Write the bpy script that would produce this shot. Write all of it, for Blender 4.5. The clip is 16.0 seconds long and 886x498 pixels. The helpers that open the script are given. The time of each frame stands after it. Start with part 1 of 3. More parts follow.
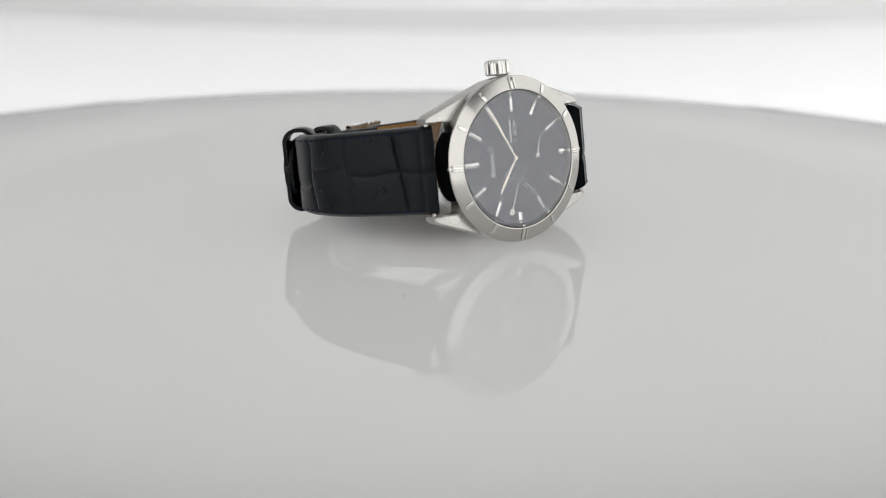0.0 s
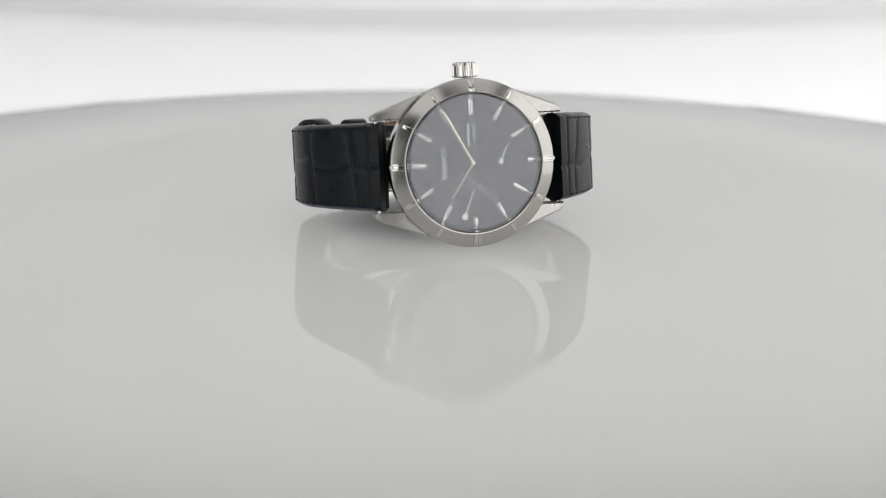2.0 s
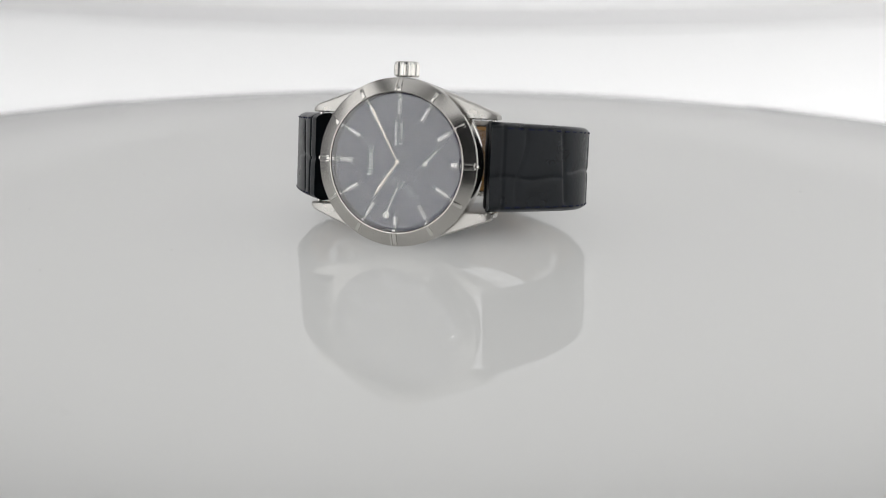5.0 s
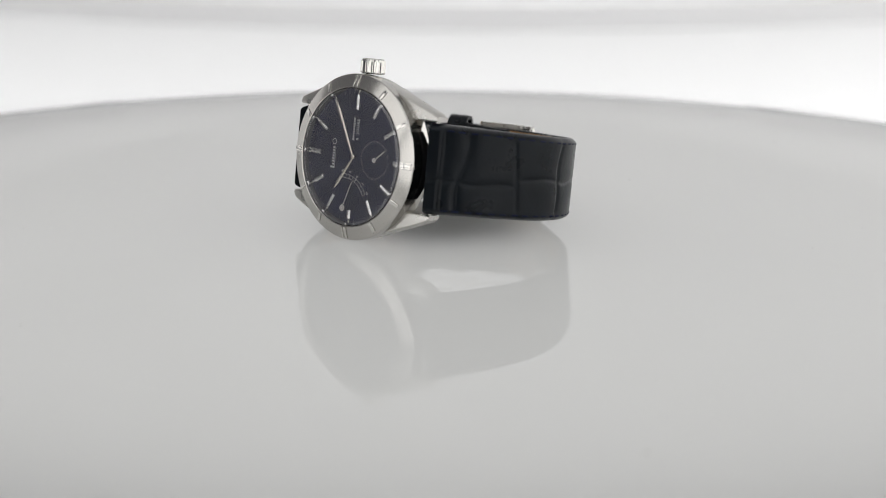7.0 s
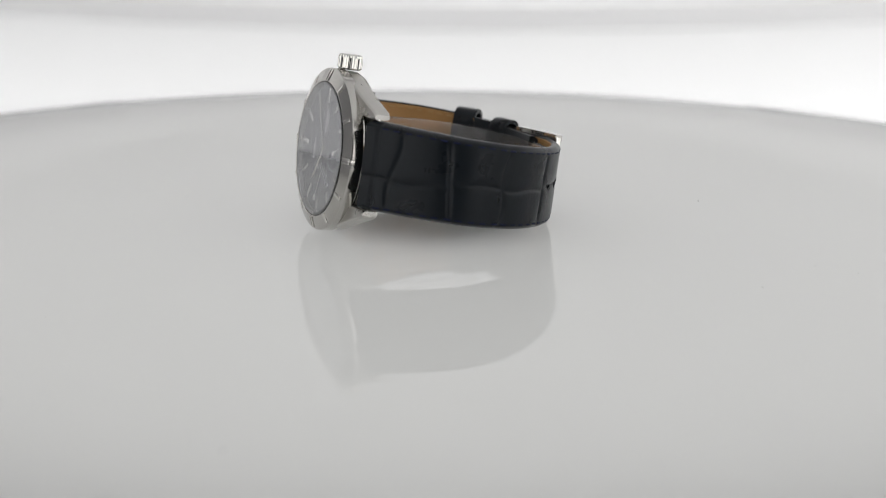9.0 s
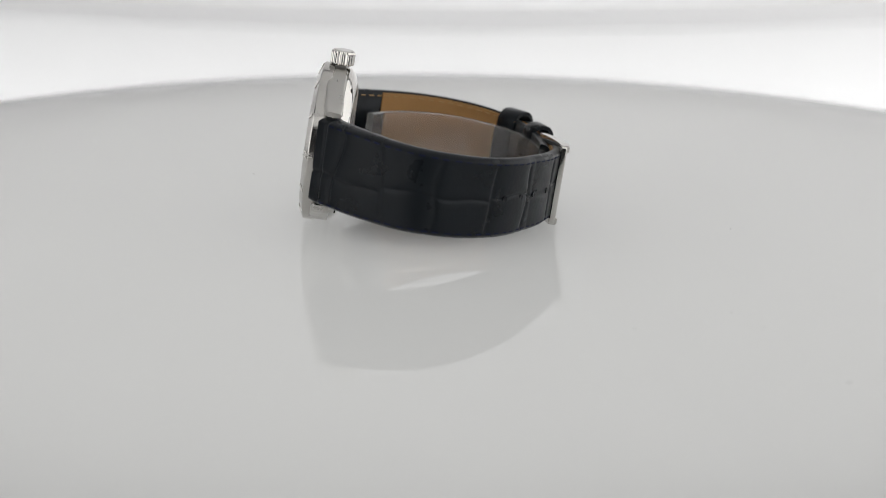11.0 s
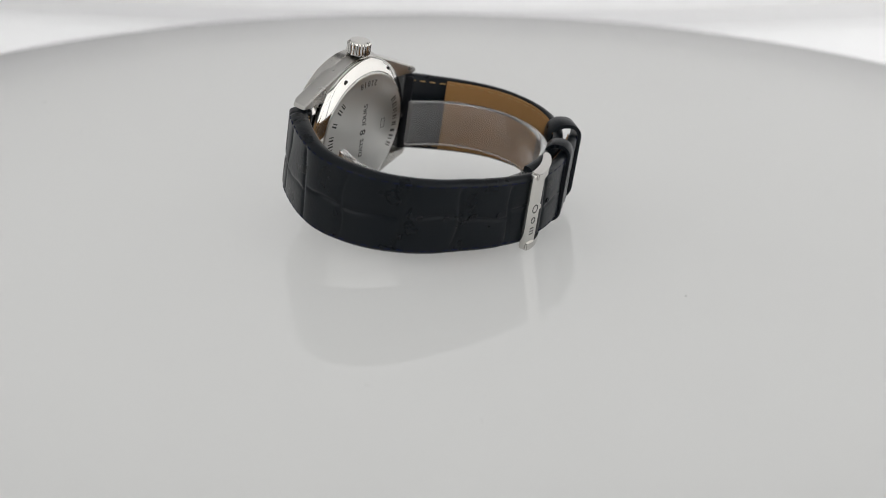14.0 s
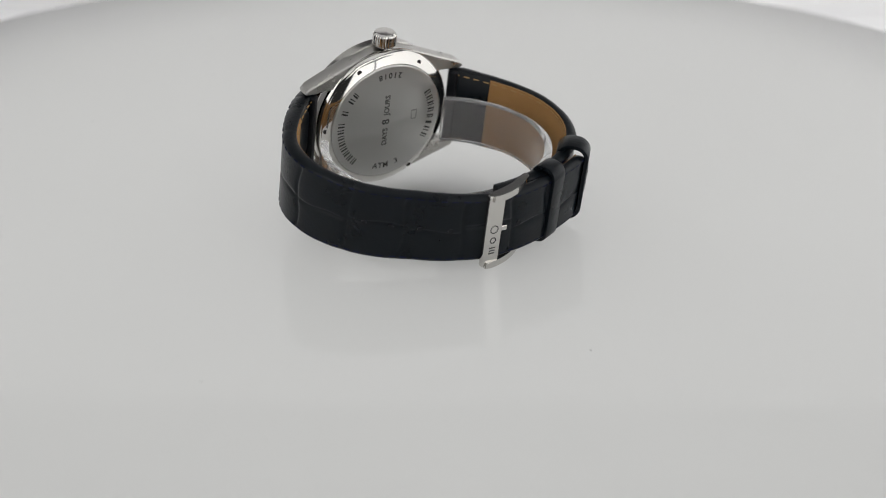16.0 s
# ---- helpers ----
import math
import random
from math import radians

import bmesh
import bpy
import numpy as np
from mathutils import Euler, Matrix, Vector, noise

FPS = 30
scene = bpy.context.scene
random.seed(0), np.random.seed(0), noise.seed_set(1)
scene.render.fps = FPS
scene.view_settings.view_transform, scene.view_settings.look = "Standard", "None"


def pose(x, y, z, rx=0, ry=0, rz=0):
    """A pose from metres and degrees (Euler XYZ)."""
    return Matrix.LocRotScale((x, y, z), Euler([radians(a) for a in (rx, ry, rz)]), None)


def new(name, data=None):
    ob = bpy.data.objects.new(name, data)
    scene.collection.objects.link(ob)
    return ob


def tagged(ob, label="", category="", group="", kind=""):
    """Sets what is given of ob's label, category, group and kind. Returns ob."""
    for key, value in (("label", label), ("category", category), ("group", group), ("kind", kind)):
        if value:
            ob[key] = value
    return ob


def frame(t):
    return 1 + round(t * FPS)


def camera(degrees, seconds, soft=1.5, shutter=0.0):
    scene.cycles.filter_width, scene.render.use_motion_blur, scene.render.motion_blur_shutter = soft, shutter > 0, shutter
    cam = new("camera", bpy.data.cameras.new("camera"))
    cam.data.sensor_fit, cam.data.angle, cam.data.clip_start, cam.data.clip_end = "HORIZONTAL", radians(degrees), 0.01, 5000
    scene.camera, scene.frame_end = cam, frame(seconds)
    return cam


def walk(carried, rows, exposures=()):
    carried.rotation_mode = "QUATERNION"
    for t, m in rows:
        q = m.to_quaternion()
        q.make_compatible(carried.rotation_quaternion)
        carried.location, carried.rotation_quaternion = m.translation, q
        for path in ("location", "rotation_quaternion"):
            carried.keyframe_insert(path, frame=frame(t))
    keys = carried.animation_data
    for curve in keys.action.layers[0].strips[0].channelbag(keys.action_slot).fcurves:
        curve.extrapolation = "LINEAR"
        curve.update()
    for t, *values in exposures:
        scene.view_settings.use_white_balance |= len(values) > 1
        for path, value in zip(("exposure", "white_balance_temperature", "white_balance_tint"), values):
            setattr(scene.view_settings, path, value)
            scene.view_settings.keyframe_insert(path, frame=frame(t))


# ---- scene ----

# ---------------------------------------------------------------- camera
# World: origin on the turntable's axis, z = 0 on its glossy top. The camera and
# the back panel ride on one arm that swings about a pivot under the table's centre.
PIVOT = Matrix.Translation((0, -0.0025, -0.004))


def swing(degrees):
    return PIVOT @ pose(0, 0, 0, -degrees) @ PIVOT.inverted()


ARM = [(0.0, 0.0), (9.3, 0.0), (9.8, 0.06), (10.3, 0.44), (10.9, 1.43), (11.5, 2.66), (12.5, 4.66), (13.5, 6.72), (14.5, 8.82), (15.5, 10.93), (16.0, 11.98)]
CAM0 = Matrix.Translation((0, -0.42046, 0.10125)) @ pose(0, 0, 0, -14.54) @ pose(0, 0, 0, 0, 0, -0.29) @ pose(0, 0, 0, 0, -0.443) @ pose(0, 0, 0, 90)
cam = camera(30.70, 16.0, soft=0.9)
cam.data.dof.use_dof = True
cam.data.dof.focus_distance = 0.415
cam.data.dof.aperture_fstop = 11
walk(cam, [(t, swing(a) @ CAM0) for t, a in ARM])

TURN = [(0.0, 39.2), (1.0, 28.0), (2.0, 16.9), (3.0, 5.7), (4.0, -5.7), (5.0, -17.2), (6.0, -28.7), (7.0, -40.4), (8.0, -52.5), (9.0, -64.4),
        (10.0, -76.4), (11.0, -88.2), (12.0, -99.7), (13.0, -111.0), (14.0, -122.2), (15.0, -133.6), (16.0, -145.1)]

# ---------------------------------------------------------------- world and exposure
world = bpy.data.worlds.new("world")
world.use_nodes = True
scene.world = world
world.node_tree.nodes["Background"].inputs["Color"].default_value = (0.9, 0.92, 1.0, 1)
world.node_tree.nodes["Background"].inputs["Strength"].default_value = 0.1
scene.view_settings.exposure = -0.31
L_SIDE, L_TOP, L_FRONT, L_BACK, L_UPPER = 1.1, 0.22, 1.35, 0.50, 0.19


# ---------------------------------------------------------------- materials
def material(name):
    m = bpy.data.materials.new(name)
    m.use_nodes = True
    n, l = m.node_tree.nodes, m.node_tree.links
    return m, n, l, n["Principled BSDF"]


def mix_rgb(n, l, fac, a, b):
    x = n.new("ShaderNodeMix")
    x.data_type = "RGBA"
    l.new(fac, x.inputs[0])
    x.inputs[6].default_value, x.inputs[7].default_value = (*a, 1), (*b, 1)
    return x.outputs[2]


def coords(n, l, scale=(1, 1, 1), kind="Object"):
    c, p = n.new("ShaderNodeTexCoord"), n.new("ShaderNodeMapping")
    p.inputs["Scale"].default_value = scale
    l.new(c.outputs[kind], p.inputs[0])
    return p.outputs[0]


def noise_tex(n, l, vec, scale, detail=4.0, rough=0.55):
    x = n.new("ShaderNodeTexNoise")
    x.inputs["Scale"].default_value, x.inputs["Detail"].default_value, x.inputs["Roughness"].default_value = scale, detail, rough
    l.new(vec, x.inputs["Vector"])
    return x.outputs["Fac"]


def ramp(n, l, fac, a, b, lo=0.0, hi=1.0):
    x = n.new("ShaderNodeMapRange")
    l.new(fac, x.inputs[0])
    x.inputs[1].default_value, x.inputs[2].default_value, x.inputs[3].default_value, x.inputs[4].default_value = lo, hi, a, b
    return x.outputs[0]


def bump(n, l, height, bsdf, strength, distance):
    x = n.new("ShaderNodeBump")
    x.inputs["Strength"].default_value, x.inputs["Distance"].default_value = strength, distance
    l.new(height, x.inputs["Height"])
    l.new(x.outputs[0], bsdf.inputs["Normal"])


def steel(name, colour, rough, grain=None, strength=0.15):
    """Stainless steel; grain: stretch of the brush lines along x, y, z."""
    m, n, l, b = material(name)
    b.inputs["Metallic"].default_value = 1
    vec = coords(n, l, grain or (1, 1, 1))
    fine = noise_tex(n, l, vec, 1600 if grain else 160, 3)
    broad = noise_tex(n, l, coords(n, l), 55, 3)
    l.new(mix_rgb(n, l, broad, [c * 0.94 for c in colour], colour), b.inputs["Base Color"])
    l.new(ramp(n, l, fine, rough * 0.8, rough * 1.25, 0.3, 0.7), b.inputs["Roughness"])
    if grain:
        bump(n, l, fine, b, strength, 0.00006)
    return m


STEEL = steel("polished_steel", (0.62, 0.605, 0.575), 0.07)
BRUSHED = steel("brushed_steel", (0.50, 0.487, 0.46), 0.30)
BEZEL_STEEL = steel("satin_bezel_steel", (0.47, 0.456, 0.43), 0.16)
BACK_STEEL = steel("brushed_caseback_steel", (0.66, 0.655, 0.635), 0.36)
BACK_STEEL.node_tree.nodes["Principled BSDF"].inputs["Anisotropic"].default_value = 0.5


def leather(name, dark, light, rough, scale, depth):
    m, n, l, b = material(name)
    vec = coords(n, l)
    v = n.new("ShaderNodeTexVoronoi")
    v.inputs["Scale"].default_value = scale
    l.new(vec, v.inputs["Vector"])
    broad = noise_tex(n, l, vec, 120, 4)
    fine = noise_tex(n, l, vec, 1400, 4)
    l.new(mix_rgb(n, l, broad, dark, light), b.inputs["Base Color"])
    l.new(ramp(n, l, broad, rough * 0.8, rough * 1.2, 0.3, 0.7), b.inputs["Roughness"])
    add = n.new("ShaderNodeMath")
    add.operation = "ADD"
    l.new(v.outputs["Distance"], add.inputs[0])
    l.new(fine, add.inputs[1])
    b.inputs["Specular IOR Level"].default_value = 0.17
    bump(n, l, add.outputs[0], b, 0.22, depth)
    return m


LEATHER = leather("navy_crocodile_leather", (0.0023, 0.0036, 0.0050), (0.0045, 0.0067, 0.0095), 0.31, 900, 0.00009)
EDGE_LEATHER = leather("black_leather", (0.004, 0.0045, 0.006), (0.007, 0.0075, 0.01), 0.42, 1500, 0.0001)
LINING = leather("tan_lining_leather", (0.27, 0.142, 0.050), (0.37, 0.205, 0.083), 0.55, 2200, 0.00006)


def plain(name, colour, rough=0.5, metal=0.0, vary=0.1, scale=300):
    m, n, l, b = material(name)
    f = noise_tex(n, l, coords(n, l), scale, 4)
    l.new(mix_rgb(n, l, f, [c * (1 - vary) for c in colour], colour), b.inputs["Base Color"])
    b.inputs["Roughness"].default_value, b.inputs["Metallic"].default_value = rough, metal
    return m


THREAD = plain("navy_thread", (0.008, 0.011, 0.034), 0.7, 0, 0.3, 2000)
TAN_THREAD = plain("cream_thread", (0.36, 0.235, 0.105), 0.8, 0, 0.2, 2000)
for thread in (THREAD, TAN_THREAD):
    thread.node_tree.nodes["Principled BSDF"].inputs["Specular IOR Level"].default_value = 0.08
PRINT = plain("white_dial_print", (0.75, 0.76, 0.80), 0.5)
PRINT_DIM = plain("pale_blue_dial_print", (0.40, 0.42, 0.48), 0.5)
ENGRAVED = plain("dark_engraving", (0.028, 0.027, 0.026), 0.5)
MARKER = plain("rhodium_marker_metal", (0.86, 0.86, 0.85), 0.10, 1.0, 0.05)
HAND = plain("polished_hand_metal", (0.84, 0.79, 0.70), 0.09, 1.0, 0.05)
SATIN = plain("satin_hand_metal", (0.85, 0.84, 0.82), 0.34, 0.9, 0.05)
LUME = plain("pale_lume_dot", (0.72, 0.74, 0.66), 0.6)
REHAUT = plain("dark_chapter_ring", (0.10, 0.10, 0.115), 0.30, 0.8)
PIN_DARK = plain("dark_screw_recess", (0.03, 0.028, 0.026), 0.4, 0.5)
HOUSING = plain("light_grey_housing_paint", (0.36, 0.36, 0.37), 0.55, 0, 0.1, 12)
BLACK_BAFFLE = plain("matt_black_baffle", (0.018, 0.018, 0.02), 0.6, 0, 0.2, 20)
ALUMINIUM = plain("anodised_aluminium", (0.55, 0.55, 0.56), 0.4, 1.0, 0.1, 60)
DUST = plain("grey_dust", (0.22, 0.21, 0.20), 0.9, 0, 0.3, 3000)

m, n, l, b = material("navy_sunburst_dial")
b.inputs["Metallic"].default_value = 0.55
b.inputs["Roughness"].default_value = 0.38
f = noise_tex(n, l, coords(n, l, (1, 1, 1)), 40, 2)
l.new(mix_rgb(n, l, f, (0.0098, 0.0124, 0.052), (0.0108, 0.0138, 0.058)), b.inputs["Base Color"])
DIAL = m

m, n, l, b = material("sapphire_crystal")
b.inputs["Transmission Weight"].default_value = 1
b.inputs["Roughness"].default_value = 0.0
b.inputs["IOR"].default_value = 1.77
CRYSTAL = m

m, n, l, b = material("clear_plastic_cuff")
b.inputs["Transmission Weight"].default_value = 0.93
b.inputs["Base Color"].default_value = (0.99, 0.985, 0.98, 1)
f = noise_tex(n, l, coords(n, l), 90, 3)
l.new(ramp(n, l, f, 0.04, 0.14, 0.3, 0.7), b.inputs["Roughness"])
b.inputs["IOR"].default_value = 1.46
CLEAR = m

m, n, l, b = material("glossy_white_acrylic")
# opal sheet under a clear gloss, lit mostly by the unseen lamp below
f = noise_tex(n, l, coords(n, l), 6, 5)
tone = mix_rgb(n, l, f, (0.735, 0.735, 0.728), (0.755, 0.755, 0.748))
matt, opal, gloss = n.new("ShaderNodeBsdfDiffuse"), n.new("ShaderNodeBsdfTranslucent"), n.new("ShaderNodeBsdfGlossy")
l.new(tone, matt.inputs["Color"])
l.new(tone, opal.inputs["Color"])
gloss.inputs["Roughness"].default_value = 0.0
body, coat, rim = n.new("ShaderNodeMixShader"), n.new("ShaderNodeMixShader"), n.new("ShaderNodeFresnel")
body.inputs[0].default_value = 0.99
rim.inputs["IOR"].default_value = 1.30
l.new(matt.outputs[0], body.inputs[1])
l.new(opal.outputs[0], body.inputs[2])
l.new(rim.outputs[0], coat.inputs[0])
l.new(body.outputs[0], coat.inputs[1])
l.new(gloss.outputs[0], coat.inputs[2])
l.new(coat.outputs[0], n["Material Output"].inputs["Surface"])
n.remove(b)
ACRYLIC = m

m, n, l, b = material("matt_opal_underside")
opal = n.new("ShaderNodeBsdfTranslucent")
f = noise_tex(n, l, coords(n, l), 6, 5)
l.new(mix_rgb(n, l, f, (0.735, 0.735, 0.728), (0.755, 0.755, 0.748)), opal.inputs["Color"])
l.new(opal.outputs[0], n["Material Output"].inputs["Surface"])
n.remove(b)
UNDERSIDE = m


def glowing(name, colour, strength, spread=0.08, scale=4):
    """A frosted surface that glows as if lamps stood behind it."""
    m, n, l, b = material(name)
    b.inputs["Base Color"].default_value, b.inputs["Roughness"].default_value = (0.8, 0.8, 0.8, 1), 0.6
    f = noise_tex(n, l, coords(n, l), scale, 2)
    l.new(mix_rgb(n, l, f, [c * (1 - spread) for c in colour], colour), b.inputs["Emission Color"])
    b.inputs["Emission Strength"].default_value = strength
    return m


GLOW_SIDE = glowing("side_diffuser", (1.0, 0.995, 0.99), L_SIDE)
GLOW_SOFT = glowing("soft_diffuser", (1.0, 0.995, 0.99), L_SIDE * 0.5)
# the back panel's grey bars are no lamps; glow added to brighten them
GLOW_BARS = glowing("glow_on_grey_bars", (1.0, 0.985, 0.99), 0.17)
GLOW_MIDDLE = glowing("middle_diffuser", (1.0, 0.985, 1.0), 0.32)
GLOW_UNDER = glowing("unseen_under_diffuser", (0.99, 0.99, 0.99), 1.29)
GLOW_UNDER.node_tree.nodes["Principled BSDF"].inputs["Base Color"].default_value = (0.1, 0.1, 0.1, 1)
GLOW_TOP = glowing("top_diffuser", (0.99, 0.995, 1.0), L_TOP)
GLOW_FRONT = glowing("front_diffuser", (1.0, 0.995, 0.99), L_FRONT)
GLOW_SLOT = glowing("slot_diffuser", (1.0, 0.995, 0.99), 0.6)
GLOW_BACK = glowing("back_diffuser", (1.0, 1.0, 1.0), L_BACK, 0.05)
# the pane glows a little less towards its upper edge
n, l = GLOW_BACK.node_tree.nodes, GLOW_BACK.node_tree.links
xyz = n.new("ShaderNodeSeparateXYZ")
l.new(coords(n, l), xyz.inputs[0])
l.new(ramp(n, l, xyz.outputs[2], L_BACK * 1.1, L_BACK * 0.72, -0.055, -0.012), n["Principled BSDF"].inputs["Emission Strength"])
GLOW_UPPER = glowing("upper_diffuser", (1.0, 0.98, 1.0), L_UPPER, 0.05)


# ---------------------------------------------------------------- mesh helpers
def part(name, bm, mat, parent=None, label="", m=None, angle=35, kind=""):
    """Links a bmesh as one mesh object under a thing or a part."""
    if m is not None:
        bmesh.ops.transform(bm, matrix=m, verts=bm.verts)
    bmesh.ops.recalc_face_normals(bm, faces=bm.faces)
    me = bpy.data.meshes.new(name)
    for f in bm.faces:
        f.smooth = True
    bm.to_mesh(me)
    bm.free()
    me.set_sharp_from_angle(angle=radians(angle))
    me.materials.append(mat)
    ob = new(name, me)
    ob.parent = parent
    return tagged(ob, label=label, kind=kind)


def lathe(profile, n=96, bm=None):
    """Turns (radius, y) points about the y axis."""
    bm = bm or bmesh.new()
    rings = []
    for r, y in profile:
        if r < 1e-6:
            rings.append([bm.verts.new((0, y, 0))])
        else:
            rings.append([bm.verts.new((r * math.cos(2 * math.pi * k / n), y, r * math.sin(2 * math.pi * k / n))) for k in range(n)])
    for a, b in zip(rings, rings[1:]):
        for k in range(n):
            j = (k + 1) % n
            q = [a[k % len(a)], a[j % len(a)], b[j % len(b)], b[k % len(b)]]
            q = list(dict.fromkeys(q))
            if len(q) > 2:
                bm.faces.new(q)
    return bm


def box(bm, size, m=None, bevel=0.0, segments=2):
    made = bmesh.ops.create_cube(bm, size=1, matrix=(m or Matrix()) @ Matrix.Diagonal((*size, 1)))["verts"]
    if bevel:
        edges = list({e for v in made for e in v.link_edges})
        bmesh.ops.bevel(bm, geom=edges, offset=bevel, segments=segments, affect="EDGES", profile=0.6)
    return bm


def loft(sections, bm=None, closed=True, caps=True):
    """Skins rings of equal length."""
    bm = bm or bmesh.new()
    rings = [[bm.verts.new(p) for p in s] for s in sections]
    n = len(rings[0])
    for a, b in zip(rings, rings[1:]):
        for k in range(n if closed else n - 1):
            j = (k + 1) % n
            bm.faces.new((a[k], a[j], b[j], b[k]))
    if caps and closed:
        bm.faces.new(rings[0])
        bm.faces.new(rings[-1][::-1])
    return bm


def prism(bm, outline, y0, y1, m=None, bevel=0.0):
    """A flat outline in x, z made thick from y0 to y1."""
    a = [bm.verts.new((x, y0, z)) for x, z in outline]
    b = [bm.verts.new((x, y1, z)) for x, z in outline]
    n = len(outline)
    faces = [bm.faces.new(a), bm.faces.new(b[::-1])]
    for k in range(n):
        faces.append(bm.faces.new((a[k], b[k], b[(k + 1) % n], a[(k + 1) % n])))
    if m is not None:
        bmesh.ops.transform(bm, matrix=m, verts=a + b)
    if bevel:
        bmesh.ops.bevel(bm, geom=list({e for f in faces for e in f.edges}), offset=bevel, segments=2, affect="EDGES")
    return bm


def lettering(name, body, size, m, mat, parent, depth=0.02, spacing=1.0):
    cu = bpy.data.curves.new(name, "FONT")
    cu.body, cu.size, cu.extrude, cu.align_x, cu.align_y, cu.resolution_u, cu.space_character = body, size, depth, "CENTER", "CENTER", 3, spacing
    cu.offset = 0.022 * size
    ob = new(name, cu)
    me = bpy.data.meshes.new_from_object(ob.evaluated_get(bpy.context.evaluated_depsgraph_get()))
    bpy.data.objects.remove(ob)
    bm = bmesh.new()
    bm.from_mesh(me)
    bpy.data.meshes.remove(me)
    return part(name, bm, mat, parent, m=m)


def basis(at, along, up):
    """A pose whose x runs along, and whose y runs up."""
    a, u = Vector(along).normalized(), Vector(up).normalized()
    w = a.cross(u)
    r = Matrix((a, u, w)).transposed().to_4x4()
    return Matrix.Translation(at) @ r


def spin(degrees):
    """Clock angle: 0 at twelve, clockwise as the dial is read. Turns what points along x to that hour."""
    return Matrix.Rotation(radians(180 + degrees), 4, "Y")


# ---------------------------------------------------------------- light box
def slab(name, size, at, mat, m=None, parent=None, kind="structure", bevel=0.004):
    bm = box(bmesh.new(), size, None, bevel, 1)
    return part(name, bm, mat, parent, m=Matrix.Translation(at) @ (m or Matrix()), kind=kind)


for nm, size, at in (("wall_left", (0.03, 2.06, 1.7), (-0.8, 0, 0.2)), ("wall_right", (0.03, 2.06, 1.7), (0.8, 0, 0.2)),
                     ("wall_back", (1.57, 0.03, 1.7), (0, 1.015, 0.2)), ("wall_front", (1.57, 0.03, 1.7), (0, -1.015, 0.2)),
                     ("floor", (1.57, 2.0, 0.03), (0, 0, -0.635)), ("ceiling", (1.57, 2.0, 0.03), (0, 0, 1.035))):
    tagged(slab(nm, size, at, BLACK_BAFFLE if nm == "wall_front" else HOUSING), label="plain painted inner face of the photo booth", category="wall" if "wall" in nm else nm)


def light_panel(at, size, glow, label):
    """A framed diffuser; the pane faces both ways out of its slim frame."""
    root = new("light_panel")
    tagged(root, label=label, category="light panel", group="light panels of the booth")
    root.location = at
    thin = min(range(3), key=lambda k: size[k])
    part("diffuser", box(bmesh.new(), size), glow, root)
    u, v = [k for k in range(3) if k != thin]
    for k, o in ((u, v), (v, u)):
        for s in (-1, 1):
            d = [0, 0, 0]
            d[thin], d[k], d[o] = size[thin] + 0.012, 0.014, size[o] + (0.028 if k == u else 0)
            c = [0, 0, 0]
            c[k] = s * (size[k] / 2 + 0.0072)
            part("frame_bar", box(bmesh.new(), d, Matrix.Translation(c), 0.002, 1), ALUMINIUM, root)
    return root


SIDE_LABEL = "tall frosted light panel beside the turntable"
light_panel((-0.62, -0.335, 0.10), (0.012, 0.43, 0.90), GLOW_SIDE, SIDE_LABEL)
light_panel((-0.62, 0.64, 0.10), (0.012, 0.60, 0.90), GLOW_SOFT, SIDE_LABEL)
light_panel((0.62, 0.11, 0.10), (0.012, 1.32, 0.90), GLOW_FRONT, SIDE_LABEL)
hung = light_panel((0, 0.0, 0.66), (1.15, 1.10, 0.012), GLOW_TOP, "broad frosted light panel hung over the turntable")
for x, y in ((-0.5, -0.35), (0.5, -0.35), (-0.5, 0.35), (0.5, 0.35)):
    part("hanger", box(bmesh.new(), (0.012, 0.012, 0.356), Matrix.Translation((x, y, 0.184))), ALUMINIUM, hung)
light_panel((-0.3875, -0.58, 0.25), (0.41, 0.012, 0.60), GLOW_FRONT, "frosted light panel beside the camera slot")
light_panel((0.388, -0.58, 0.25), (0.414, 0.012, 0.60), GLOW_FRONT, "frosted light panel beside the camera slot")
light_panel((-0.015, -0.58, 0.51), (0.245, 0.012, 0.26), GLOW_SLOT, "small frosted light panel over the camera slot")


def back_panel():
    """The panel that rides on the far end of the camera's arm."""
    root = new("back_panel")
    tagged(root, label="bright frosted backdrop panel with a grey cross bar", category="light panel")
    y, nx = 0.55, 40

    def sheet(low, high, y0, depth):
        """low and high: the height at the middle and how much it bows up towards the sides."""
        sec = []
        for k in range(nx + 1):
            x = -0.37 + 0.74 * k / nx
            a, b = low[0] + low[1] * x * x, high[0] + high[1] * x * x
            sec.append([(x, y0, a), (x, y0 + depth, a), (x, y0 + depth, b), (x, y0, b)])
        return loft(sec)
    part("lower_diffuser", sheet((-0.30, 0), (-0.0155, 0.11), y, 0.012), GLOW_BACK, root, "glowing white frosted pane")
    part("cross_bar", sheet((-0.0145, 0.11), (-0.001, 0.11), y - 0.004, 0.02), GLOW_BARS, root, "grey strip with a faint added glow")
    part("middle_diffuser", sheet((0.0, 0.11), (0.064, 0.6), y, 0.012), GLOW_MIDDLE, root, "pale frosted pane")
    # unseen strip, added so the table mirrors a soft darker band
    part("unseen_bar", sheet((0.065, 0.6), (0.085, 0.6), y, 0.012), GLOW_BARS, root, "grey strip with a faint added glow")
    # glowing pane out of view, added for the even tone the table mirrors
    part("upper_diffuser", sheet((0.086, 0.6), (0.60, 0), y, 0.012), GLOW_UPPER, root, "unseen dim pale frosted pane")
    return root


BACK = back_panel()


